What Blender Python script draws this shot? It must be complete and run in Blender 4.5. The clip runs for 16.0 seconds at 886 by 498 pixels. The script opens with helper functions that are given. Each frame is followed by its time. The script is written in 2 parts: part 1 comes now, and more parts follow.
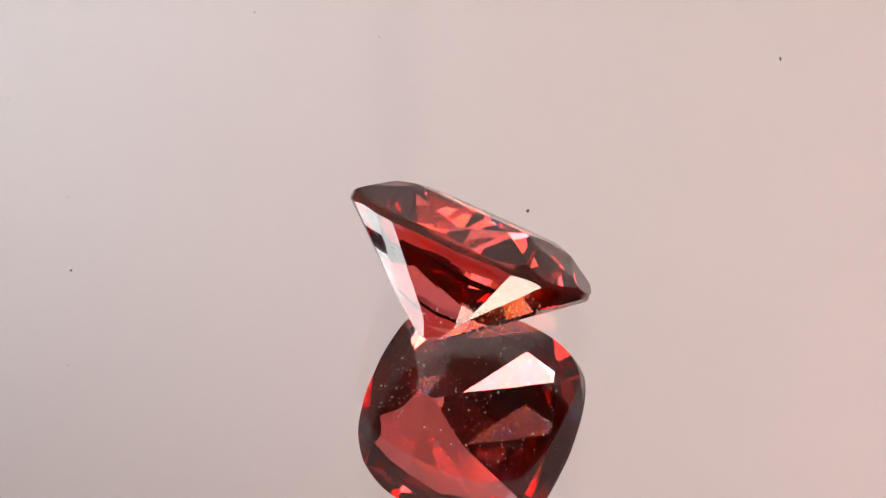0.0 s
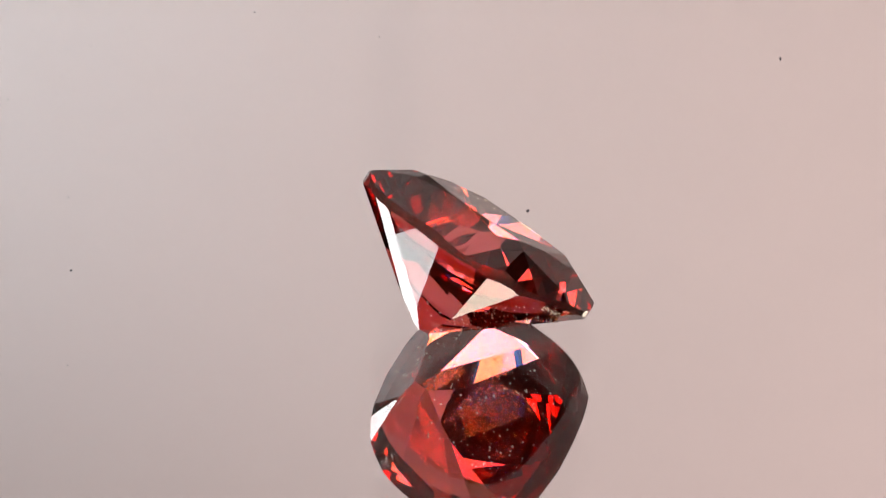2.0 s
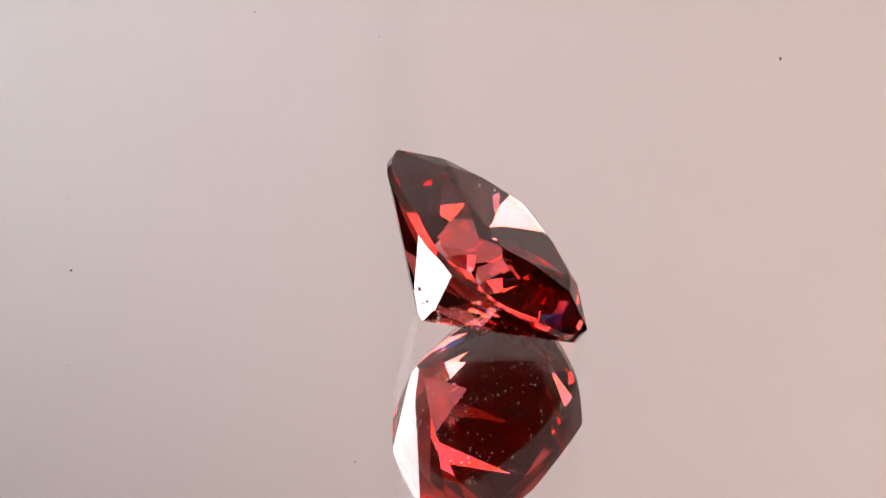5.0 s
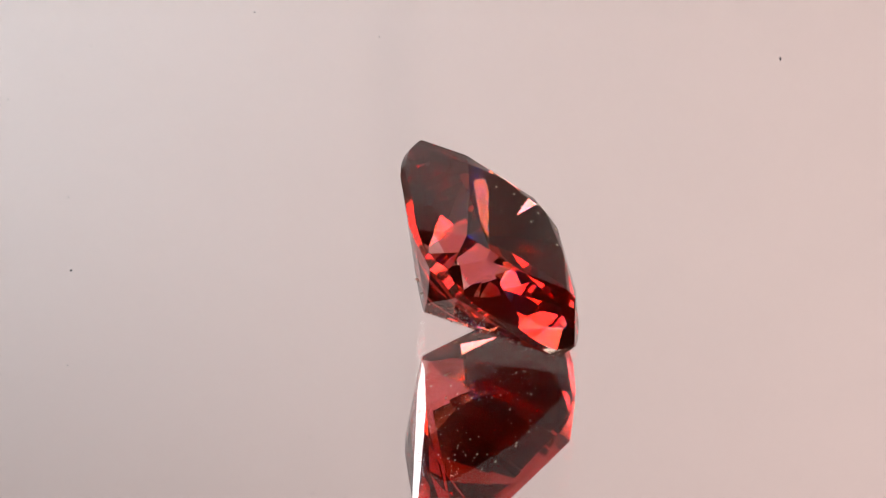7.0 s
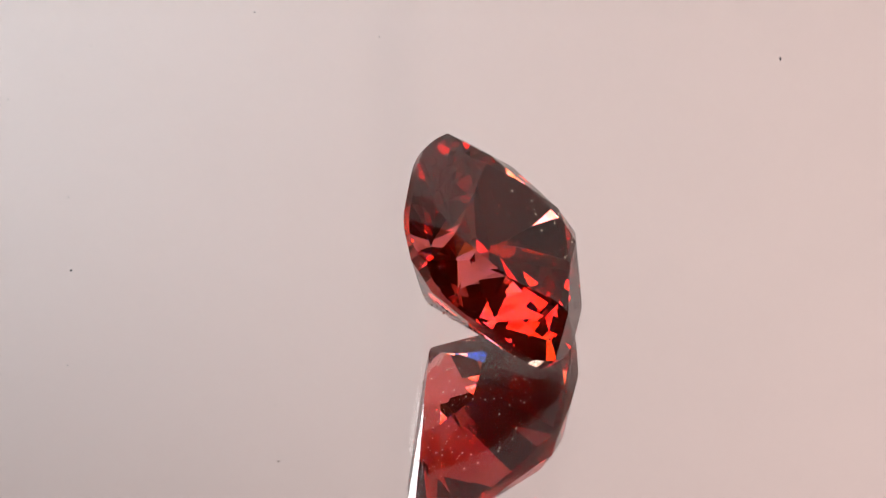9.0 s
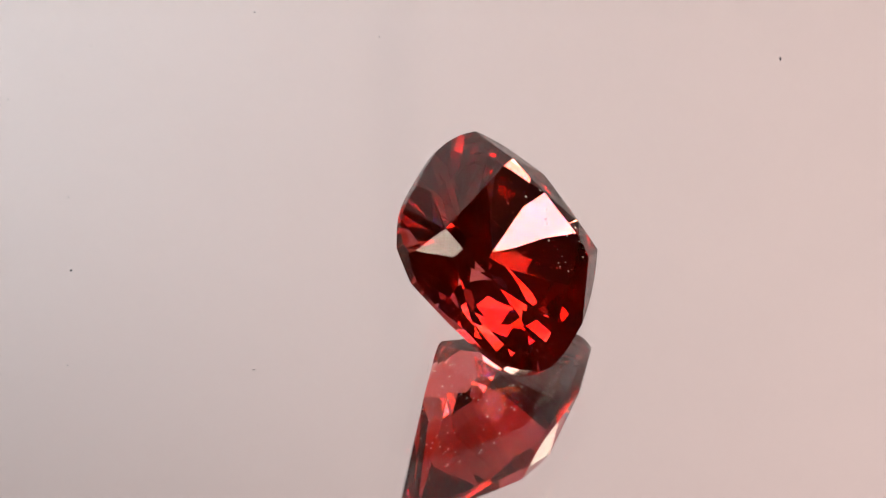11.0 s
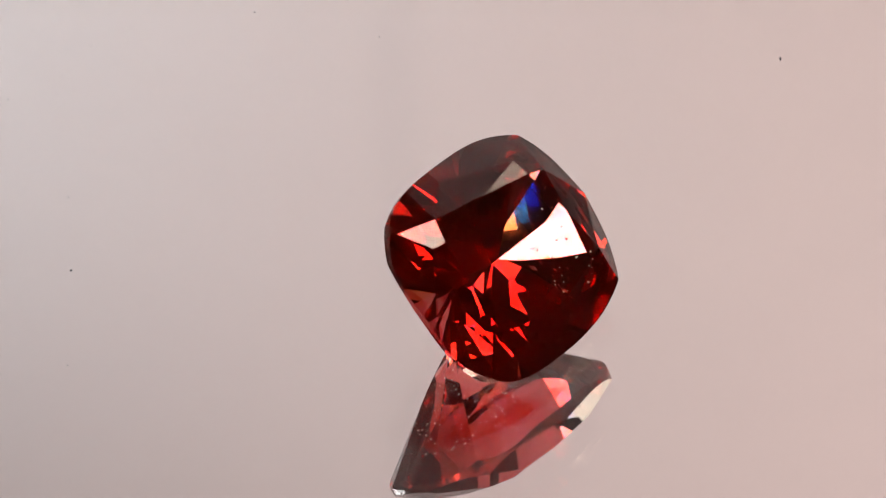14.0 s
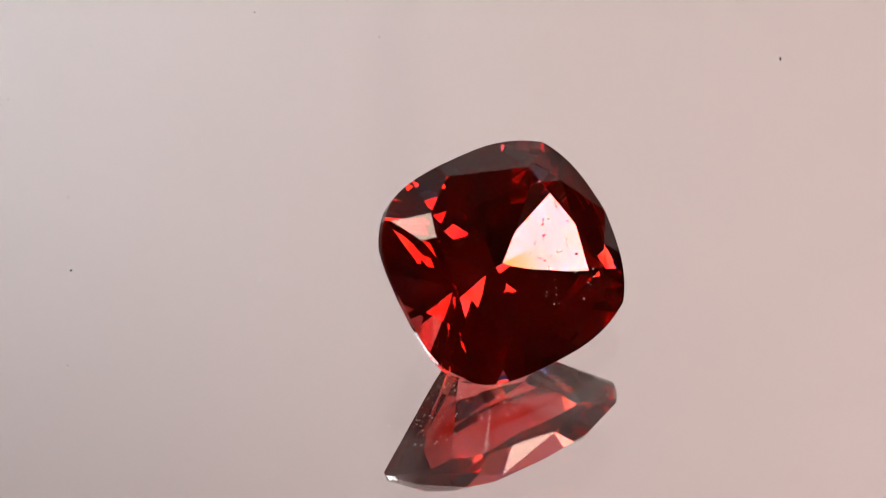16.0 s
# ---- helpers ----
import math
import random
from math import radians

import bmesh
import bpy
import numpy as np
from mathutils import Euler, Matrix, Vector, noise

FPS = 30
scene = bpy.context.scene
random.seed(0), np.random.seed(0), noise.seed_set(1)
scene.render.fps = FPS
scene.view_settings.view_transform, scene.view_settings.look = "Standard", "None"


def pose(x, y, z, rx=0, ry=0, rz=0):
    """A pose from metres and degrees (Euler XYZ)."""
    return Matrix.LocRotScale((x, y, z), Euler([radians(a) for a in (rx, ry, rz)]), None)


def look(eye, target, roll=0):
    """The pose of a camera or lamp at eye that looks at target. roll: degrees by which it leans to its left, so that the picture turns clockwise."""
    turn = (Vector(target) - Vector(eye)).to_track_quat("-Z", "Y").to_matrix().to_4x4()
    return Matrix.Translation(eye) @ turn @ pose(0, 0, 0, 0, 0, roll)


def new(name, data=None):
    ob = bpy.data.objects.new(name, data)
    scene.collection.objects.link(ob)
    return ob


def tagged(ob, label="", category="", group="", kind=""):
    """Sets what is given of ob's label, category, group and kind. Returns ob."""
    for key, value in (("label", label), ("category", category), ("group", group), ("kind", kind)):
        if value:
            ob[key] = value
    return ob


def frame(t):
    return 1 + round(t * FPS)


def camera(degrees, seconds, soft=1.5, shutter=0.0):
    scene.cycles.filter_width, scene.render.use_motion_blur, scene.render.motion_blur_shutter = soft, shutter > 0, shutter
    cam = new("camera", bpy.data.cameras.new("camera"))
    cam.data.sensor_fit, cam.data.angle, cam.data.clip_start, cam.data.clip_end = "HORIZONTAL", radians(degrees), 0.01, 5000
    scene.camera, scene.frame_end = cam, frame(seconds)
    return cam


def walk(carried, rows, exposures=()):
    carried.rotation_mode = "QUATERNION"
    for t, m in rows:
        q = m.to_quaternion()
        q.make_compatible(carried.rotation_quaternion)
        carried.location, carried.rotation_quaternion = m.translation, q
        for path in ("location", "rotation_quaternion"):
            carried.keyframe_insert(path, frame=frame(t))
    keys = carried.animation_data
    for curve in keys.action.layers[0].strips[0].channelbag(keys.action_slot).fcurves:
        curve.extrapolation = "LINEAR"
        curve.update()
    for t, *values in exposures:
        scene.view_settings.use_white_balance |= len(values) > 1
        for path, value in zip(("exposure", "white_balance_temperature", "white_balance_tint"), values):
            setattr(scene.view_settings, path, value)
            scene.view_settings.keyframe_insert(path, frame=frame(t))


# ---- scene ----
from mathutils.bvhtree import BVHTree

# A faceted red stone turns on a mirror turntable inside a small tent of paper and lamps.
D = 0.096                       # metres from the lens to the middle of the mirror
ELEV = radians(39.22)           # the lens looks down by this angle
AXIS = Vector((0.0155 * D, -0.05019 * D, 0.0))   # the turntable's upright axis
RATE = 6.878                    # degrees a second, clockwise from above
CLIP = 16.0

cam = camera(22.93, CLIP, soft=1.0)
EYE = look((0, -D * math.cos(ELEV), D * math.sin(ELEV)), (0, 0, 0))
walk(cam, [(0.0, EYE), (CLIP, EYE)], exposures=[
    (0.0, 0.19), (0.5, 0.30), (1.0, 0.30), (1.5, 0.19), (2.0, 0.07), (4.2, 0.07), (6.3, 0.19), (13.0, 0.19), (13.5, 0.07), (CLIP, 0.07)])

scene.cycles.max_bounces = scene.cycles.transmission_bounces = scene.cycles.glossy_bounces = 24
scene.cycles.transparent_max_bounces = 32

# ---- world ----
world = bpy.data.worlds.new("dim_room")
scene.world = world
world.use_nodes = True
world.node_tree.nodes["Background"].inputs[0].default_value = (0.9, 0.85, 0.85, 1)
world.node_tree.nodes["Background"].inputs[1].default_value = 0.02


# ---- materials ----
def material(name, colour, rough=0.5, metal=0.0, transmission=0.0, ior=1.5):
    m = bpy.data.materials.new(name)
    m.use_nodes = True
    b = m.node_tree.nodes["Principled BSDF"]
    b.inputs["Base Color"].default_value = (*colour, 1)
    b.inputs["Roughness"].default_value = rough
    b.inputs["Metallic"].default_value = metal
    b.inputs["Transmission Weight"].default_value = transmission
    b.inputs["IOR"].default_value = ior
    return m


def glow(name, colour, strength):
    m = bpy.data.materials.new(name)
    m.use_nodes = True
    b = m.node_tree.nodes["Principled BSDF"]
    b.inputs["Base Color"].default_value = (0.8, 0.8, 0.8, 1)
    b.inputs["Emission Color"].default_value = (*colour, 1)
    # the bulb behind the cloth makes its middle brighter than its rim
    nt = m.node_tree
    co, off, ln, ramp = (nt.nodes.new("ShaderNode" + n) for n in ("TexCoord", "VectorMath", "VectorMath", "MapRange"))
    off.operation, ln.operation = "SUBTRACT", "LENGTH"
    off.inputs[1].default_value = (0.5, 0.5, 0.5)
    ramp.interpolation_type = "SMOOTHSTEP"
    for i, v in ((1, 0.1), (2, 0.72), (3, strength * 1.2), (4, strength * 0.45)):
        ramp.inputs[i].default_value = v
    nt.links.new(co.outputs["Generated"], off.inputs[0])
    nt.links.new(off.outputs[0], ln.inputs[0])
    nt.links.new(ln.outputs["Value"], ramp.inputs[0])
    nt.links.new(ramp.outputs[0], b.inputs["Emission Strength"])
    return m


def grained(m, scale, amount, bump=0.0, bump_size=0.0005):
    """Two scales of uneven colour and a fine relief, in the thing's own space."""
    nt = m.node_tree
    b = nt.nodes["Principled BSDF"]
    base = tuple(b.inputs["Base Color"].default_value)
    co = nt.nodes.new("ShaderNodeTexCoord")
    fine, wide = nt.nodes.new("ShaderNodeTexNoise"), nt.nodes.new("ShaderNodeTexNoise")
    fine.inputs["Scale"].default_value, wide.inputs["Scale"].default_value = scale, scale / 12
    add = nt.nodes.new("ShaderNodeMath")
    ramp = nt.nodes.new("ShaderNodeMapRange")
    mix = nt.nodes.new("ShaderNodeMix")
    mix.data_type = "RGBA"
    for n in (fine, wide):
        nt.links.new(co.outputs["Object"], n.inputs["Vector"])
    nt.links.new(fine.outputs[0], add.inputs[0])
    nt.links.new(wide.outputs[0], add.inputs[1])
    nt.links.new(add.outputs[0], ramp.inputs[0])
    ramp.inputs[1].default_value, ramp.inputs[2].default_value = 0.6, 1.4
    nt.links.new(ramp.outputs[0], mix.inputs["Factor"])
    mix.inputs["A"].default_value = (*[c * (1 - amount) for c in base[:3]], 1)
    mix.inputs["B"].default_value = (*[min(1, c * (1 + amount)) for c in base[:3]], 1)
    nt.links.new(mix.outputs["Result"], b.inputs["Base Color"])
    if bump:
        bu = nt.nodes.new("ShaderNodeBump")
        bu.inputs["Strength"].default_value, bu.inputs["Distance"].default_value = bump, bump_size
        nt.links.new(fine.outputs[0], bu.inputs["Height"])
        nt.links.new(bu.outputs[0], b.inputs["Normal"])
    return m


def gem_surface():
    """Polished stone: mirror gloss by Fresnel, and refraction that parts the colours a little."""
    m = bpy.data.materials.new("polished_stone")
    m.use_nodes = True
    nt = m.node_tree
    nt.nodes.clear()
    out = nt.nodes.new("ShaderNodeOutputMaterial")
    fres, gloss, mix = (nt.nodes.new("ShaderNode" + n) for n in ("Fresnel", "BsdfGlossy", "MixShader"))
    fres.inputs[0].default_value = 1.78
    gloss.inputs["Roughness"].default_value = 0.0
    last = None
    for colour, ior in (((1, 0.88, 0.42, 1), 1.778), ((0, 0.12, 0.58, 1), 1.797)):
        r = nt.nodes.new("ShaderNodeBsdfRefraction")
        r.inputs["Color"].default_value, r.inputs["Roughness"].default_value, r.inputs["IOR"].default_value = colour, 0.0, ior
        if last is None:
            last = r
        else:
            add = nt.nodes.new("ShaderNodeAddShader")
            nt.links.new(last.outputs[0], add.inputs[0])
            nt.links.new(r.outputs[0], add.inputs[1])
            last = add
    nt.links.new(fres.outputs[0], mix.inputs[0])
    nt.links.new(last.outputs[0], mix.inputs[1])
    nt.links.new(gloss.outputs[0], mix.inputs[2])
    nt.links.new(mix.outputs[0], out.inputs[0])
    return m


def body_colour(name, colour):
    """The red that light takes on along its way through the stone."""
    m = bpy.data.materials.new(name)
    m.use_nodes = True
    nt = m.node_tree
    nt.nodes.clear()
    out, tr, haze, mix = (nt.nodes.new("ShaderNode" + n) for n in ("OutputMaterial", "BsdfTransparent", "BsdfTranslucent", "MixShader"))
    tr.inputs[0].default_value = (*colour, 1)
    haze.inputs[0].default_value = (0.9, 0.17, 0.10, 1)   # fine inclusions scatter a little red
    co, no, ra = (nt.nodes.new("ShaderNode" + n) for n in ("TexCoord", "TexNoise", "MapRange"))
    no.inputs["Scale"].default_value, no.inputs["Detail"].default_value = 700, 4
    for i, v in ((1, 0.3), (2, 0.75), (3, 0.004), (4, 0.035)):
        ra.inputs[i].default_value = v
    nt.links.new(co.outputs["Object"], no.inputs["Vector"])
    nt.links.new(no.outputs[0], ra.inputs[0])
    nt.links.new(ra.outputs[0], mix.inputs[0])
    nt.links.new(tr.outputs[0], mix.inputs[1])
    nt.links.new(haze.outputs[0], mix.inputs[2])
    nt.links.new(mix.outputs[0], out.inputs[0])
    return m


def backlit_paper():
    m = bpy.data.materials.new("backlit_paper")
    m.use_nodes = True
    nt = m.node_tree
    nt.nodes.clear()
    out, dif, tra, mix = (nt.nodes.new("ShaderNode" + n) for n in ("OutputMaterial", "BsdfDiffuse", "BsdfTranslucent", "MixShader"))
    co, no, ra = (nt.nodes.new("ShaderNode" + n) for n in ("TexCoord", "TexNoise", "ValToRGB"))
    no.inputs["Scale"].default_value, no.inputs["Detail"].default_value = 7, 5
    ra.color_ramp.elements[0].position, ra.color_ramp.elements[1].position = 0.3, 0.7
    ra.color_ramp.elements[0].color, ra.color_ramp.elements[1].color = (0.77, 0.70, 0.69, 1), (0.80, 0.725, 0.715, 1)
    nt.links.new(co.outputs["Object"], no.inputs["Vector"])
    nt.links.new(no.outputs[0], ra.inputs[0])
    # a faint darker upright band in the paper's colour
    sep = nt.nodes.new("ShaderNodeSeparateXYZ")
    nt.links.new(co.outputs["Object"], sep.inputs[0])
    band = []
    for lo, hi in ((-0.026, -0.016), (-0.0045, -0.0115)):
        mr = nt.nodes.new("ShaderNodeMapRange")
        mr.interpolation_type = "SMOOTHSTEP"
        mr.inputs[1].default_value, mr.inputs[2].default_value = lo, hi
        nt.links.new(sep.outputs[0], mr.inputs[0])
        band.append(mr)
    stripe, fade = nt.nodes.new("ShaderNodeMath"), nt.nodes.new("ShaderNodeMath")
    stripe.operation = fade.operation = "MULTIPLY"
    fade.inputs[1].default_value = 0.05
    nt.links.new(band[0].outputs[0], stripe.inputs[0])
    nt.links.new(band[1].outputs[0], stripe.inputs[1])
    nt.links.new(stripe.outputs[0], fade.inputs[0])
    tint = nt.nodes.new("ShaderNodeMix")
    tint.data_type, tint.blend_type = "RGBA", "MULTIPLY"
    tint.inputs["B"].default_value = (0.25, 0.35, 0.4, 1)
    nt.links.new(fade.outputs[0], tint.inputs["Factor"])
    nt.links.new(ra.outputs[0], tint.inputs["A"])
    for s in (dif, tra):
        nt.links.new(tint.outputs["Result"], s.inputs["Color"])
    mix.inputs[0].default_value = 0.6
    nt.links.new(dif.outputs[0], mix.inputs[1])
    nt.links.new(tra.outputs[0], mix.inputs[2])
    nt.links.new(mix.outputs[0], out.inputs[0])
    return m


GEM = gem_surface()
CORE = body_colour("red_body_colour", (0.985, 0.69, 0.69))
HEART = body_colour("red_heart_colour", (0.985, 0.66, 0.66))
GIRDLE = grained(material("ground_girdle", (0.86, 0.60, 0.55), 0.12, 0.0, 0.92, 1.78), 20000, 0.1)
GLASS = material("clear_glass", (1, 1, 1), 0.0, 0, 1.0, 1.5)
SILVER = material("silvering", (0.93, 0.92, 0.91), 0.0, 1.0)
PAPER = backlit_paper()
BLACK = grained(material("black_cloth", (0.02, 0.02, 0.02), 0.8), 300, 0.3, 0.2)
METAL = grained(material("brushed_metal", (0.3, 0.3, 0.31), 0.35, 1.0), 900, 0.15, 0.1)
WALL = grained(material("dark_wall", (0.17, 0.12, 0.105), 0.9), 30, 0.15)
TABLE = grained(material("dark_table", (0.10, 0.075, 0.06), 0.5), 120, 0.25, 0.1)
DUST = grained(material("pale_lint", (0.99, 0.99, 0.99), 0.05, 0.0, 1.0, 1.3), 30000, 0.1)
WHITE_LIGHT = glow("white_diffuser", (0.97, 0.99, 1.0), 10.5)
PALE_LIGHT = glow("pale_diffuser", (0.97, 0.99, 1.0), 10.0)
CREAM_LIGHT = glow("cream_diffuser", (1.0, 0.82, 0.66), 13.5)
SIDE_LIGHT = glow("side_diffuser", (1.0, 0.82, 0.66), 6.6)
SENSOR_SPECK = grained(material("dark_sensor_speck", (0.03, 0.03, 0.05), 0.8), 3000, 0.2)
SPECK = grained(material("dust", (0.80, 0.68, 0.56), 0.9), 20000, 0.2)


# ---- building helpers ----
def part(name, bm, mat, parent=None, label="", at=None):
    me = bpy.data.meshes.new(name)
    bm.to_mesh(me)
    bm.free()
    me.materials.append(mat)
    ob = new(name, me)
    if parent:
        ob.parent = parent
    if at is not None:
        ob.matrix_basis = at
    if label:
        ob["label"] = label
    return ob


def disc(r, z0, z1, n=128, bevel=0.0):
    bm = bmesh.new()
    bmesh.ops.create_cone(bm, cap_ends=True, segments=n, radius1=r, radius2=r, depth=z1 - z0,
                          matrix=Matrix.Translation((0, 0, (z0 + z1) / 2)))
    if bevel:
        rim = [e for e in bm.edges if abs(e.verts[0].co.z - e.verts[1].co.z) < 1e-7]
        bmesh.ops.bevel(bm, geom=rim, offset=bevel, segments=3, affect="EDGES", profile=0.5)
    return bm


def box(x0, y0, z0, x1, y1, z1, bevel=0.0):
    bm = bmesh.new()
    bmesh.ops.create_cube(bm, size=1, matrix=Matrix.Translation(((x0 + x1) / 2, (y0 + y1) / 2, (z0 + z1) / 2))
                          @ Matrix.Diagonal((x1 - x0, y1 - y0, z1 - z0, 1)))
    if bevel:
        bmesh.ops.bevel(bm, geom=bm.edges[:], offset=bevel, segments=2, affect="EDGES", profile=0.5)
    return bm


# ---- the dark room and its table ----
def room():
    for name, b in (("floor", (-1.5, -1.5, -0.95, 1.5, 1.5, -0.85)), ("ceiling", (-1.5, -1.5, 1.5, 1.5, 1.5, 1.6)),
                    ("wall_north", (-1.5, 1.5, -0.85, 1.5, 1.6, 1.5)), ("wall_south", (-1.5, -1.6, -0.85, 1.5, -1.5, 1.5)),
                    ("wall_east", (1.5, -1.5, -0.85, 1.6, 1.5, 1.5)), ("wall_west", (-1.6, -1.5, -0.85, -1.5, 1.5, 1.5))):
        tagged(part(name, box(*b), WALL), "dark matt surface of an unlit studio", "wall", kind="structure")
    t = tagged(new("table"), "dark brown wooden table under the turntable", "table")
    t.location = (0, 0.1, -0.85)
    part("tabletop", box(-0.75, -0.55, 0.77, 0.75, 0.55, 0.80, 0.004), TABLE, t)
    for x in (-0.68, 0.68):
        for y in (-0.48, 0.48):
            part("leg", box(x - 0.03, y - 0.03, 0, x + 0.03, y + 0.03, 0.77, 0.003), TABLE, t)


def backdrop():
    """A paper sheet that rises from the table behind the turntable in a soft curve."""
    bm = bmesh.new()
    prof = [(0.30, -0.045)]
    for i in range(13):
        a = radians(90 * i / 12)
        prof.append((0.33 + 0.14 * math.sin(a), -0.045 + 0.14 * (1 - math.cos(a))))
    prof += [(0.47, z) for z in (0.2, 0.35, 0.5, 0.65, 0.8)]
    lines = []
    for x in np.linspace(-0.27, 0.6, 25):
        lines.append([bm.verts.new((x, y, z)) for y, z in prof])
    for a, b in zip(lines, lines[1:]):
        for i in range(len(prof) - 1):
            bm.faces.new((a[i], b[i], b[i + 1], a[i + 1]))
    for f in bm.faces:
        f.smooth = True
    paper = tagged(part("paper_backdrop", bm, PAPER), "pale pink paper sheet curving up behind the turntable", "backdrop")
    # dust on the camera's sensor, added as dark flecks on the paper
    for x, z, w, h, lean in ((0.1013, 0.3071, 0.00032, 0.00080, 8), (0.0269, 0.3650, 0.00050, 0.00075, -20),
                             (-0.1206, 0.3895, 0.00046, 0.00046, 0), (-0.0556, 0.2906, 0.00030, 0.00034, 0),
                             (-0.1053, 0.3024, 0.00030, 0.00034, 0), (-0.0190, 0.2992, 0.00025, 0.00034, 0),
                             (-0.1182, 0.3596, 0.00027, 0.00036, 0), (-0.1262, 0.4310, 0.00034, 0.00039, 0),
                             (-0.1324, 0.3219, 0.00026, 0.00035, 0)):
        sensor_speck = bmesh.new()
        bmesh.ops.create_icosphere(sensor_speck, subdivisions=2, radius=1.0, matrix=Matrix.Translation((x, 0.4698, z)) @ Matrix.Rotation(radians(lean), 4, "Y")
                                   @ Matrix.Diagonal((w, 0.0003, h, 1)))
        for i, v in enumerate(sensor_speck.verts):
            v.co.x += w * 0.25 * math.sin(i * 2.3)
        part("sensor_speck", sensor_speck, SENSOR_SPECK, paper, "tiny dark sensor speck set on the paper")
    return paper


def backlight(name, eye, target, size, watts, colour):
    """A lamp behind the paper."""
    d = bpy.data.lights.new(name, "AREA")
    d.shape, d.size, d.energy, d.color = "DISK", size, watts, colour
    new(name, d).matrix_basis = look(eye, target)


def softbox(eye, target, w, h, light, label, lean=0):
    s = tagged(new("softbox"), label, "softbox")
    s.matrix_basis = look(eye, target, lean)
    bm = bmesh.new()
    front = [bm.verts.new((x * w / 2, y * h / 2, 0)) for x, y in ((-1, -1), (1, -1), (1, 1), (-1, 1))]
    back = [bm.verts.new((x * w / 8, y * h / 8, 0.14)) for x, y in ((-1, -1), (1, -1), (1, 1), (-1, 1))]
    for i in range(4):
        bm.faces.new((front[i], front[(i + 1) % 4], back[(i + 1) % 4], back[i]))
    bm.faces.new(back)
    bmesh.ops.solidify(bm, geom=bm.faces[:], thickness=0.002)
    part("housing", bm, BLACK, s, "black cloth housing")
    part("diffuser", box(-w / 2 + 0.004, -h / 2 + 0.004, -0.002, w / 2 - 0.004, h / 2 - 0.004, 0.001), light, s, "glowing white diffuser cloth")
    # a rod up to the ceiling carries it
    top = s.matrix_basis @ Vector((0, 0, 0.15))
    rod = disc(0.006, 0, 1.5 - top.z, 16)
    bmesh.ops.transform(rod, matrix=s.matrix_basis.inverted() @ Matrix.Translation(top), verts=rod.verts[:])
    part("ceiling_rod", rod, METAL, s, "thin metal rod")
    part("speed_ring", disc(min(w, h) / 10, 0.135, 0.165, 32, 0.002), METAL, s)
    return s


# ---- turntable ----
PLATE = 0.00289     # glass over the silvering


def turntable():
    t = tagged(new("turntable"), "round glass mirror turning on a metal base", "turntable")
    t.location = AXIS
    part("glass", disc(0.10, -PLATE, 0.0, 160, 0.0004), GLASS, t, "clear glass plate")
    part("silvering", disc(0.0998, -PLATE - 0.0011, -PLATE - 0.00002, 160), SILVER, t, "silvered back of the mirror")
    part("base", disc(0.09, -0.020, -PLATE - 0.0012, 96, 0.001), METAL, t)
    part("foot", disc(0.075, -0.05, -0.0202, 96, 0.002), BLACK, t, "black round foot")
    return t


# ---- stone ----
HALF_A, HALF_B, POWER, POWER_FAR = 0.0487, 0.0530, 3.09, 2.75      # half widths and squareness of the cushion outline
H_LOW, H_HIGH, H_STAR, H_TABLE = 0.0427, 0.0460, 0.0578, 0.0601  # girdle, star tips and table above the keel
# the crown's kites: table corner, the way it faces, where its tip meets the girdle and how high
CROWN = ((0.0290, 0.0010, 0, 0, 0.0483), (0.0236, 0.0262, 45, 45, 0.0500), (-0.0008, 0.0316, 90, 90, 0.0483),
         (-0.0236, 0.0258, 135, 136, 0.0503), (-0.0276, 0.0012, 180, 181, 0.0485), (-0.0215, -0.0302, 225, 231, 0.0497),
         (-0.0022, -0.0315, 270, 269, 0.0483), (0.0253, -0.0244, 315, 309, 0.0492))
KEEL, SHORT, SHORT_SIDE = 0.0043, 0.0010, 0.0017


def outline(deg):
    c, s = math.cos(radians(deg)), math.sin(radians(deg))
    p = POWER if s < 0 else POWER_FAR
    r = (abs(c / HALF_A) ** p + abs(s / HALF_B) ** p) ** (-1 / p)
    return Vector((r * c - 0.00066, r * s - 0.00183, 0))


def cut(bm, p, q, r):
    """Grind a flat facet through three points; the middle of the stone stays."""
    n = (q - p).cross(r - p).normalized()
    if n.dot(Vector((0, 0, 0.04)) - p) > 0:
        n = -n
    got = bmesh.ops.bisect_plane(bm, geom=bm.verts[:] + bm.edges[:] + bm.faces[:], dist=1e-5, plane_co=p, plane_no=n, clear_outer=True)
    edges = [e for e in got["geom_cut"] if isinstance(e, bmesh.types.BMEdge)]
    if len(edges) > 2:
        bmesh.ops.edgenet_fill(bm, edges=edges)


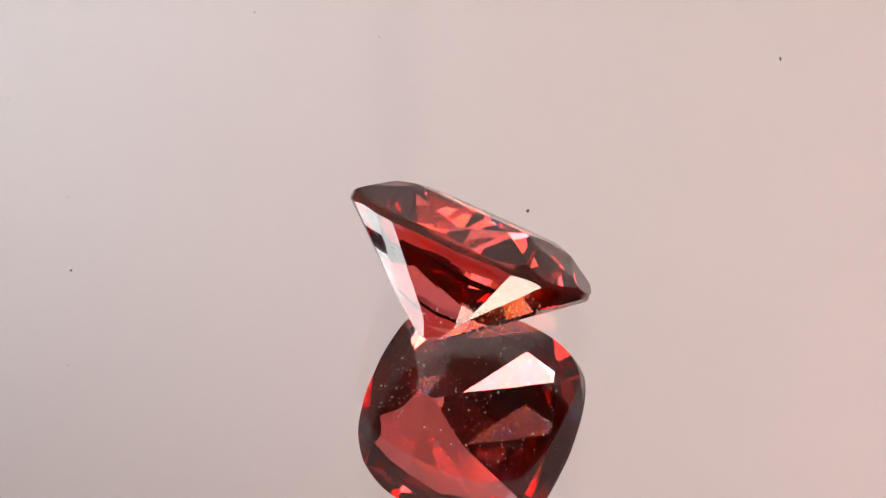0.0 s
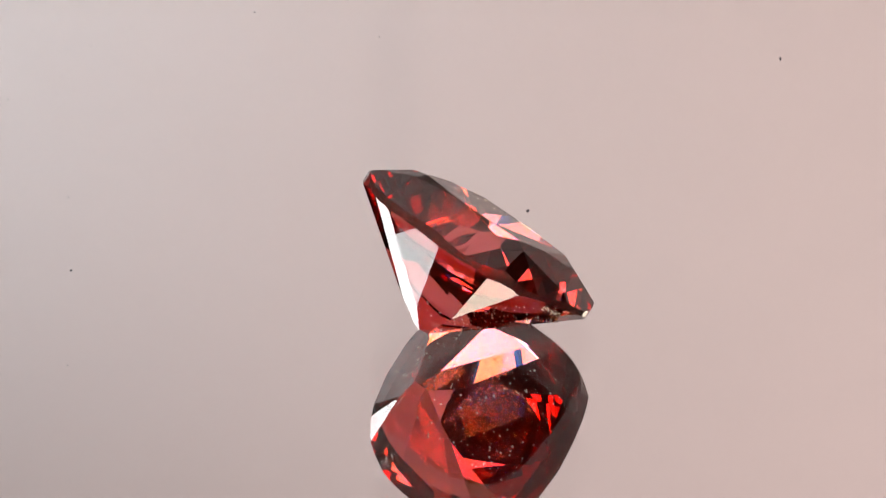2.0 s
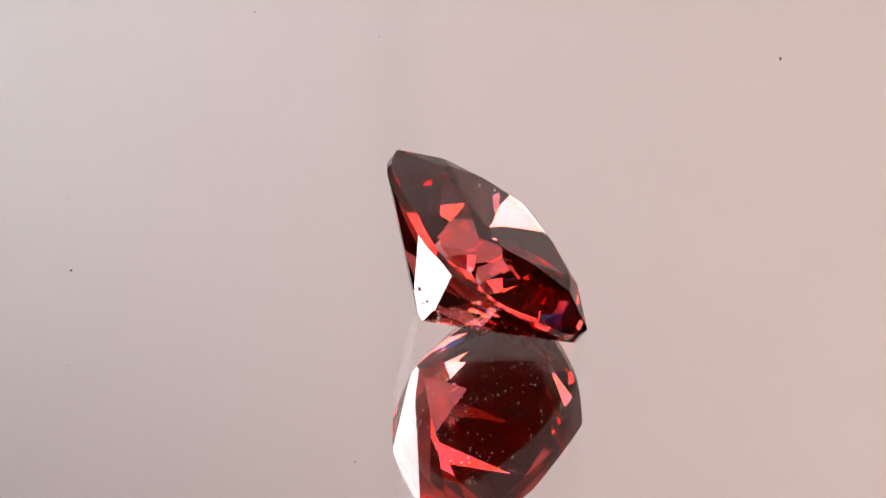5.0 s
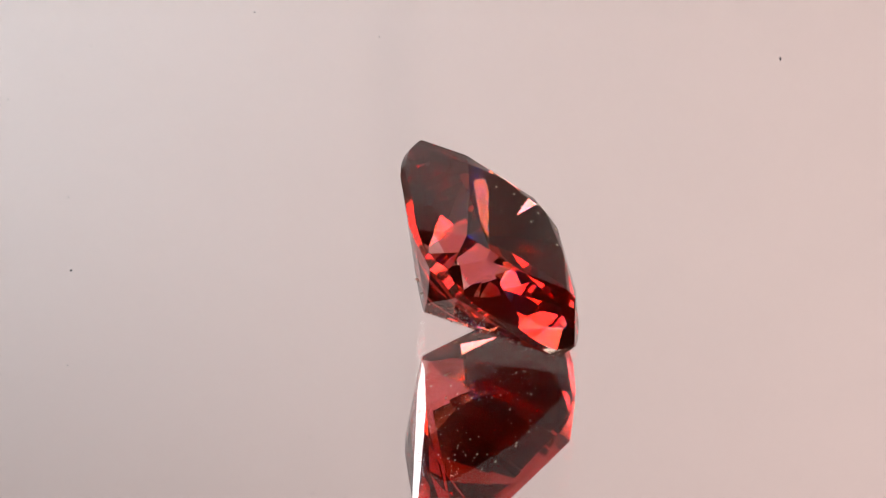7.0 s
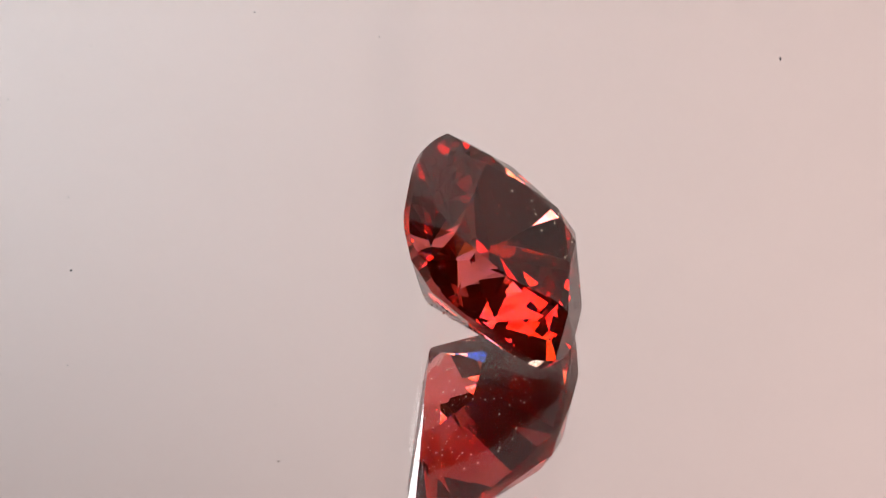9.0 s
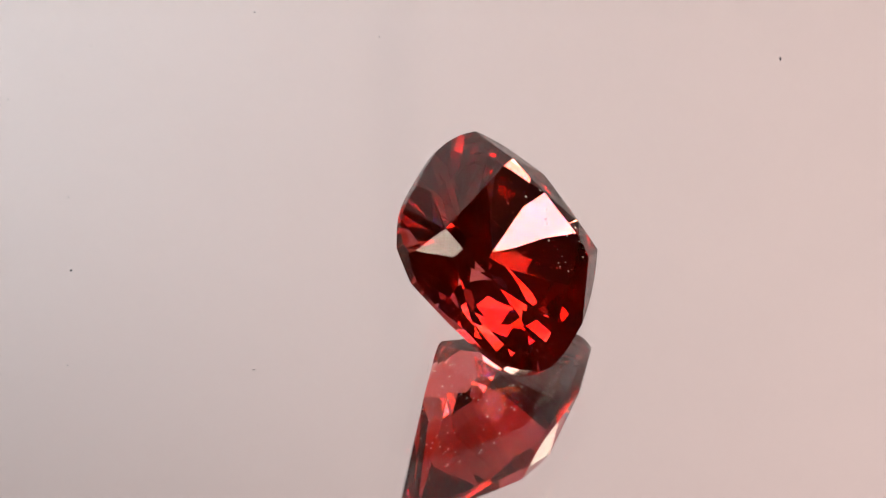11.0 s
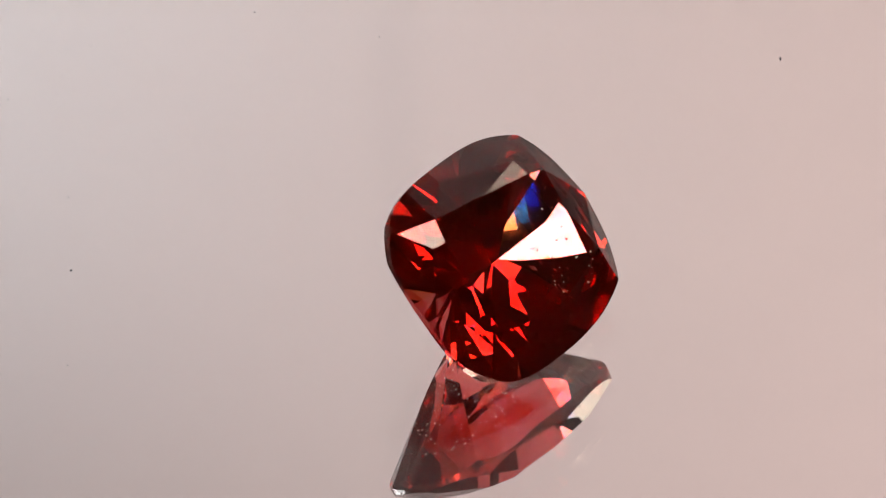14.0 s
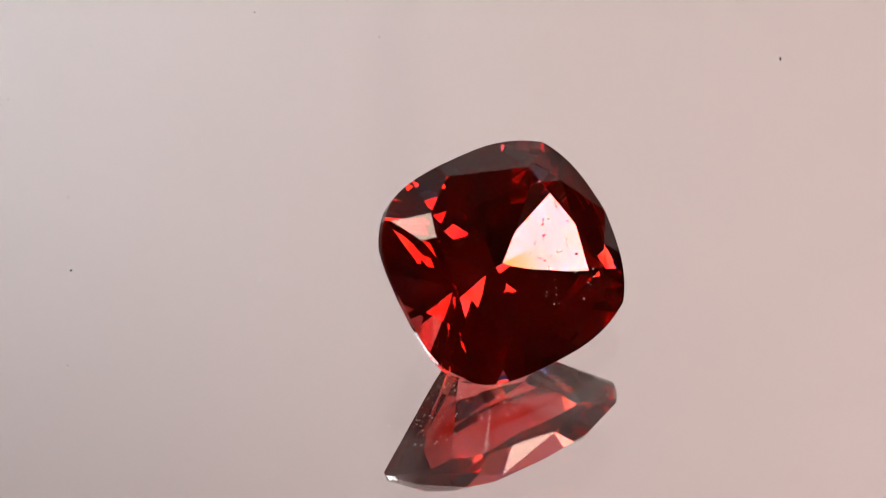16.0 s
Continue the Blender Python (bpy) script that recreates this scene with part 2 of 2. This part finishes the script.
def gem_mesh():
    up = Vector((0, 0, 1))
    k = 100.0                                    # worked on at a larger size, then shrunk
    bm = bmesh.new()
    bmesh.ops.create_cube(bm, size=20)
    def c3(p, q, r):
        cut(bm, p * k, q * k, r * k)
    lo, hi, top = up * H_LOW, up * H_HIGH, up * H_TABLE
    n = 64
    for i in range(n):
        p, q = outline(360 * i / n), outline(360 * (i + 1) / n)
        c3(p, q, p + up * 0.01)
    c3(top, top + Vector((0.01, 0, 0)), top + Vector((0, 0.01, 0)))
    # pavilion: four side facets and eight lower ones that end short of the keel, eight narrow mains that
    # reach it, and seven corner halves
    keel_a, keel_b = Vector((0, KEEL, 0)), Vector((0, -KEEL, 0))
    short, shorter = up * -SHORT, up * -SHORT_SIDE
    for a, out in ((0, 1.006), (180, 0.999)):
        c3(keel_a + shorter, keel_b + shorter, outline(a) * out + lo)
    for a, end, out in ((90, keel_a, 0.995), (270, keel_b, 0.980)):
        c3(end + shorter, outline(a) * out + lo, outline(a) * out + lo + Vector((0.01, 0, 0)))
    def main_points(tip_at, facing, out):
        end = keel_a if math.sin(radians(tip_at)) > 0 else keel_b
        tip = outline(tip_at) * out + lo
        return end + short, tip, tip + Vector((-math.sin(radians(facing)), math.cos(radians(facing)), 0)) * 0.01
    mains = []
    # hand-cut: no two mains face quite alike
    for side, sgn, facing, out in ((0, -1, 24.5, 0.989), (0, 1, 30.9, 0.966), (90, -1, 22.3, 0.997), (90, 1, 23.9, 0.988),
                                   (180, -1, 26.3, 0.996), (180, 1, 23.2, 1.014), (270, -1, 9.9, 1.005), (270, 1, 17.1, 1.004)):
        mains.append((side + 29 * sgn, side + facing * sgn, side + 45 * sgn, out))
    for tip_at, facing, corner, out in mains:
        c3(*main_points(tip_at, facing, out))
        side = round(facing / 90) * 90
        half = radians(side + (facing - side) * 0.5)
        c3(keel_a if math.sin(half) > 0 else keel_b, outline(tip_at) + lo,
           outline(tip_at) + lo + Vector((-math.sin(half), math.cos(half), 0)) * 0.01)
    for tip_at, facing, corner, out in mains[:-1]:
        p, q = outline(tip_at) + lo, outline(corner) + lo
        e1, t1, u1 = main_points(tip_at, facing, out)
        nn = (t1 - e1).cross(u1 - e1).normalized()
        deep = e1 + (outline(corner) + lo - e1) * 0.219
        deep = deep - up * (nn.dot(deep - e1) / nn.z)      # on the main facet's plane
        c3(p, q, deep)
    # crown: eight kites from the table's corners to the girdle, eight stars between them, sixteen upper halves
    kites = []
    for tx, ty, facing, tip_at, tip_z in CROWN:
        t, tip = Vector((tx, ty - 0.003, H_TABLE)), outline(tip_at) + up * tip_z
        side = Vector((-math.sin(radians(facing)), math.cos(radians(facing)), 0))
        kites.append((t, side, tip, (side.cross(tip - t)).normalized(), tip_at))
        c3(t, t + side * 0.01, tip)
    for (t1, s1, g1, n1, a1), (t2, s2, g2, n2, a2) in zip(kites, kites[1:] + kites[:1]):
        # where the two kites meet, a little below the table
        h = H_STAR
        rhs1, rhs2 = n1.dot(t1) - n1.z * h, n2.dot(t2) - n2.z * h
        det = n1.x * n2.y - n1.y * n2.x
        star = Vector(((rhs1 * n2.y - rhs2 * n1.y) / det, (n1.x * rhs2 - n2.x * rhs1) / det, h))
        c3(t1, t2, star)
        if a2 < a1:
            a2 += 360
        mid = outline((a1 + a2) / 2) + hi
        c3(star, g1, mid)
        c3(star, g2, mid)
    bmesh.ops.remove_doubles(bm, verts=bm.verts[:], dist=2e-4)
    bmesh.ops.scale(bm, vec=Vector((1, 1, 1)) * D / k, verts=bm.verts[:])
    bmesh.ops.recalc_face_normals(bm, faces=bm.faces[:])
    return bm


def gemstone():
    g = part("gemstone", gem_mesh(), GEM)
    g.data.materials.append(GIRDLE)
    for p in g.data.polygons:
        if abs(p.normal.z) < 0.03:
            p.material_index = 1
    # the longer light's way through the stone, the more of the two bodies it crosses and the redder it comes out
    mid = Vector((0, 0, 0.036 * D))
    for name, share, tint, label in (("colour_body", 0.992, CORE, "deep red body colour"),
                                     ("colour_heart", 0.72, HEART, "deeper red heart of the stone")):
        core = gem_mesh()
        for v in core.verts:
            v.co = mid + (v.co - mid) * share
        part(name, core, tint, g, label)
    tagged(g, "deep red cushion-cut faceted gemstone lying tilted on the mirror", "gemstone")
    # fine dust that clings to the facets
    tree = BVHTree.FromPolygons([v.co.copy() for v in g.data.vertices], [list(p.vertices) for p in g.data.polygons])
    rng = random.Random(7)
    specks = bmesh.new()
    for x0, x1, y0, y1, n, way in ((-0.018, 0.036, -0.046, 0.002, 130, 1), (-0.014, 0.036, 0.012, 0.040, 95, 1), (-0.01, 0.03, 0.0, 0.028, 34, -1)):
        for i in range(n):
            at = Vector((rng.uniform(x0, x1), rng.uniform(y0, y1), -0.02 if way > 0 else 0.08)) * D
            hit, normal, _, _ = tree.ray_cast(at, Vector((0, 0, way)))
            if hit is None:
                continue
            r = D * 0.00037 * rng.choice((0.55, 0.65, 0.8, 0.8, 1.0, 1.5))
            bmesh.ops.create_icosphere(specks, subdivisions=1, radius=r, matrix=Matrix.Translation(hit + normal * r * 0.45)
                                       @ Matrix.Rotation(rng.random() * 6, 4, "Z") @ Matrix.Diagonal((1, rng.uniform(0.5, 1.2), 0.6, 1)))
    part("dust_specks", specks, SPECK, g, "tiny pale specks of dust")["kind"] = "stuff"
    # at rest: keel and girdle touch the glass
    az, turn = 53.12, 3.0
    spot = Vector((-0.0075 * D, -0.06224 * D, 0))
    zs = lambda tilt: (Matrix.Rotation(radians(az), 4, "Z") @ Matrix.Rotation(radians(tilt), 4, "Y") @ Matrix.Rotation(radians(turn), 4, "Z"))
    low = lambda m, t: min((m @ v.co).z for v in g.data.vertices if (v.co.z > 0.02 * D) == t)
    tilt = min((abs(low(zs(t), True) - low(zs(t), False)), t) for t in np.arange(36, 46, 0.05))[1]
    m = zs(float(tilt))
    drop = min((m @ v.co).z for v in g.data.vertices)
    return g, Matrix.Translation(spot - Vector((0, 0, drop - 0.000004))) @ m


# ---- lint on the glass ----
def lint(x, y, long, turn, bend, label):
    """A short bent fibre, thicker in the middle."""
    bm = bmesh.new()
    rings = []
    for i in range(9):
        u = i / 8 * 2 - 1
        r = long * (0.17 * (1 - 0.8 * u * u) + 0.02)
        c = Vector((u * long / 2, bend * long * (u * u - 0.4), r * 0.9 + 0.000004))
        rings.append([bm.verts.new(c + Vector((0, r * math.cos(k * 1.0472), r * 0.9 * math.sin(k * 1.0472)))) for k in range(6)])
    for a, b in zip(rings, rings[1:]):
        for k in range(6):
            bm.faces.new((a[k], a[(k + 1) % 6], b[(k + 1) % 6], b[k]))
    bm.faces.new(rings[0][::-1])
    bm.faces.new(rings[-1])
    ob = tagged(part("lint", bm, DUST), label, "lint", "lint on the mirror")
    return ob, Matrix.Translation((x * D, y * D, 0)) @ Matrix.Rotation(radians(turn), 4, "Z")


# ---- build ----
room()
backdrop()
softbox((-0.257, 0.242, 0.354), (0, -0.006, 0.004), 0.112, 0.245, WHITE_LIGHT, "leaning black cloth softbox with a glowing white front", -26)
softbox((-0.328, 0.140, 0.447), (0, -0.006, 0.004), 0.19, 0.125, PALE_LIGHT, "small black cloth softbox with a glowing white front")
softbox((0.045, -0.085, 0.440), (0.045, -0.085, 0), 0.50, 0.165, CREAM_LIGHT, "long overhead softbox with a cream glow")
softbox((0.268, 0.219, 0.428), (0, -0.006, 0.004), 0.115, 0.08, SIDE_LIGHT, "small side softbox with a cream glow")
backlight("backlight_cool", (-0.25, 0.74, 0.22), (-0.17, 0.47, 0.30), 0.18, 0.93, (0.76, 0.912, 0.985))
backlight("backlight_pink", (0.30, 1.0, 0.46), (0.14, 0.47, 0.42), 0.45, 4.62, (1.0, 0.812, 0.765))
table_top = turntable()
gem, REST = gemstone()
bits = [lint(0.02263, -0.15170, 0.00016, 60, 0.15, "pale curved lint lying on the mirror"),
        lint(-0.00853, 0.02354, 0.00013, 100, 0.1, "short pale lint lying on the mirror"),
        lint(-0.08759, -0.31050, 0.00019, 20, 0.2, "long pale lint lying on the mirror"),
        lint(-0.17913, -0.09252, 0.00013, -40, 0.1, "short pale lint lying on the mirror")]


def turned(m, t):
    return Matrix.Translation(AXIS) @ Matrix.Rotation(radians(-RATE * t), 4, "Z") @ Matrix.Translation(-AXIS) @ m


def motions():
    steps = [i * 0.5 for i in range(33)]
    walk(table_top, [(t, turned(Matrix.Translation(AXIS), t)) for t in steps])
    walk(gem, [(t, turned(REST, t)) for t in steps])
    for bit, rest in bits:
        walk(bit, [(t, turned(rest, t)) for t in steps])


motions()
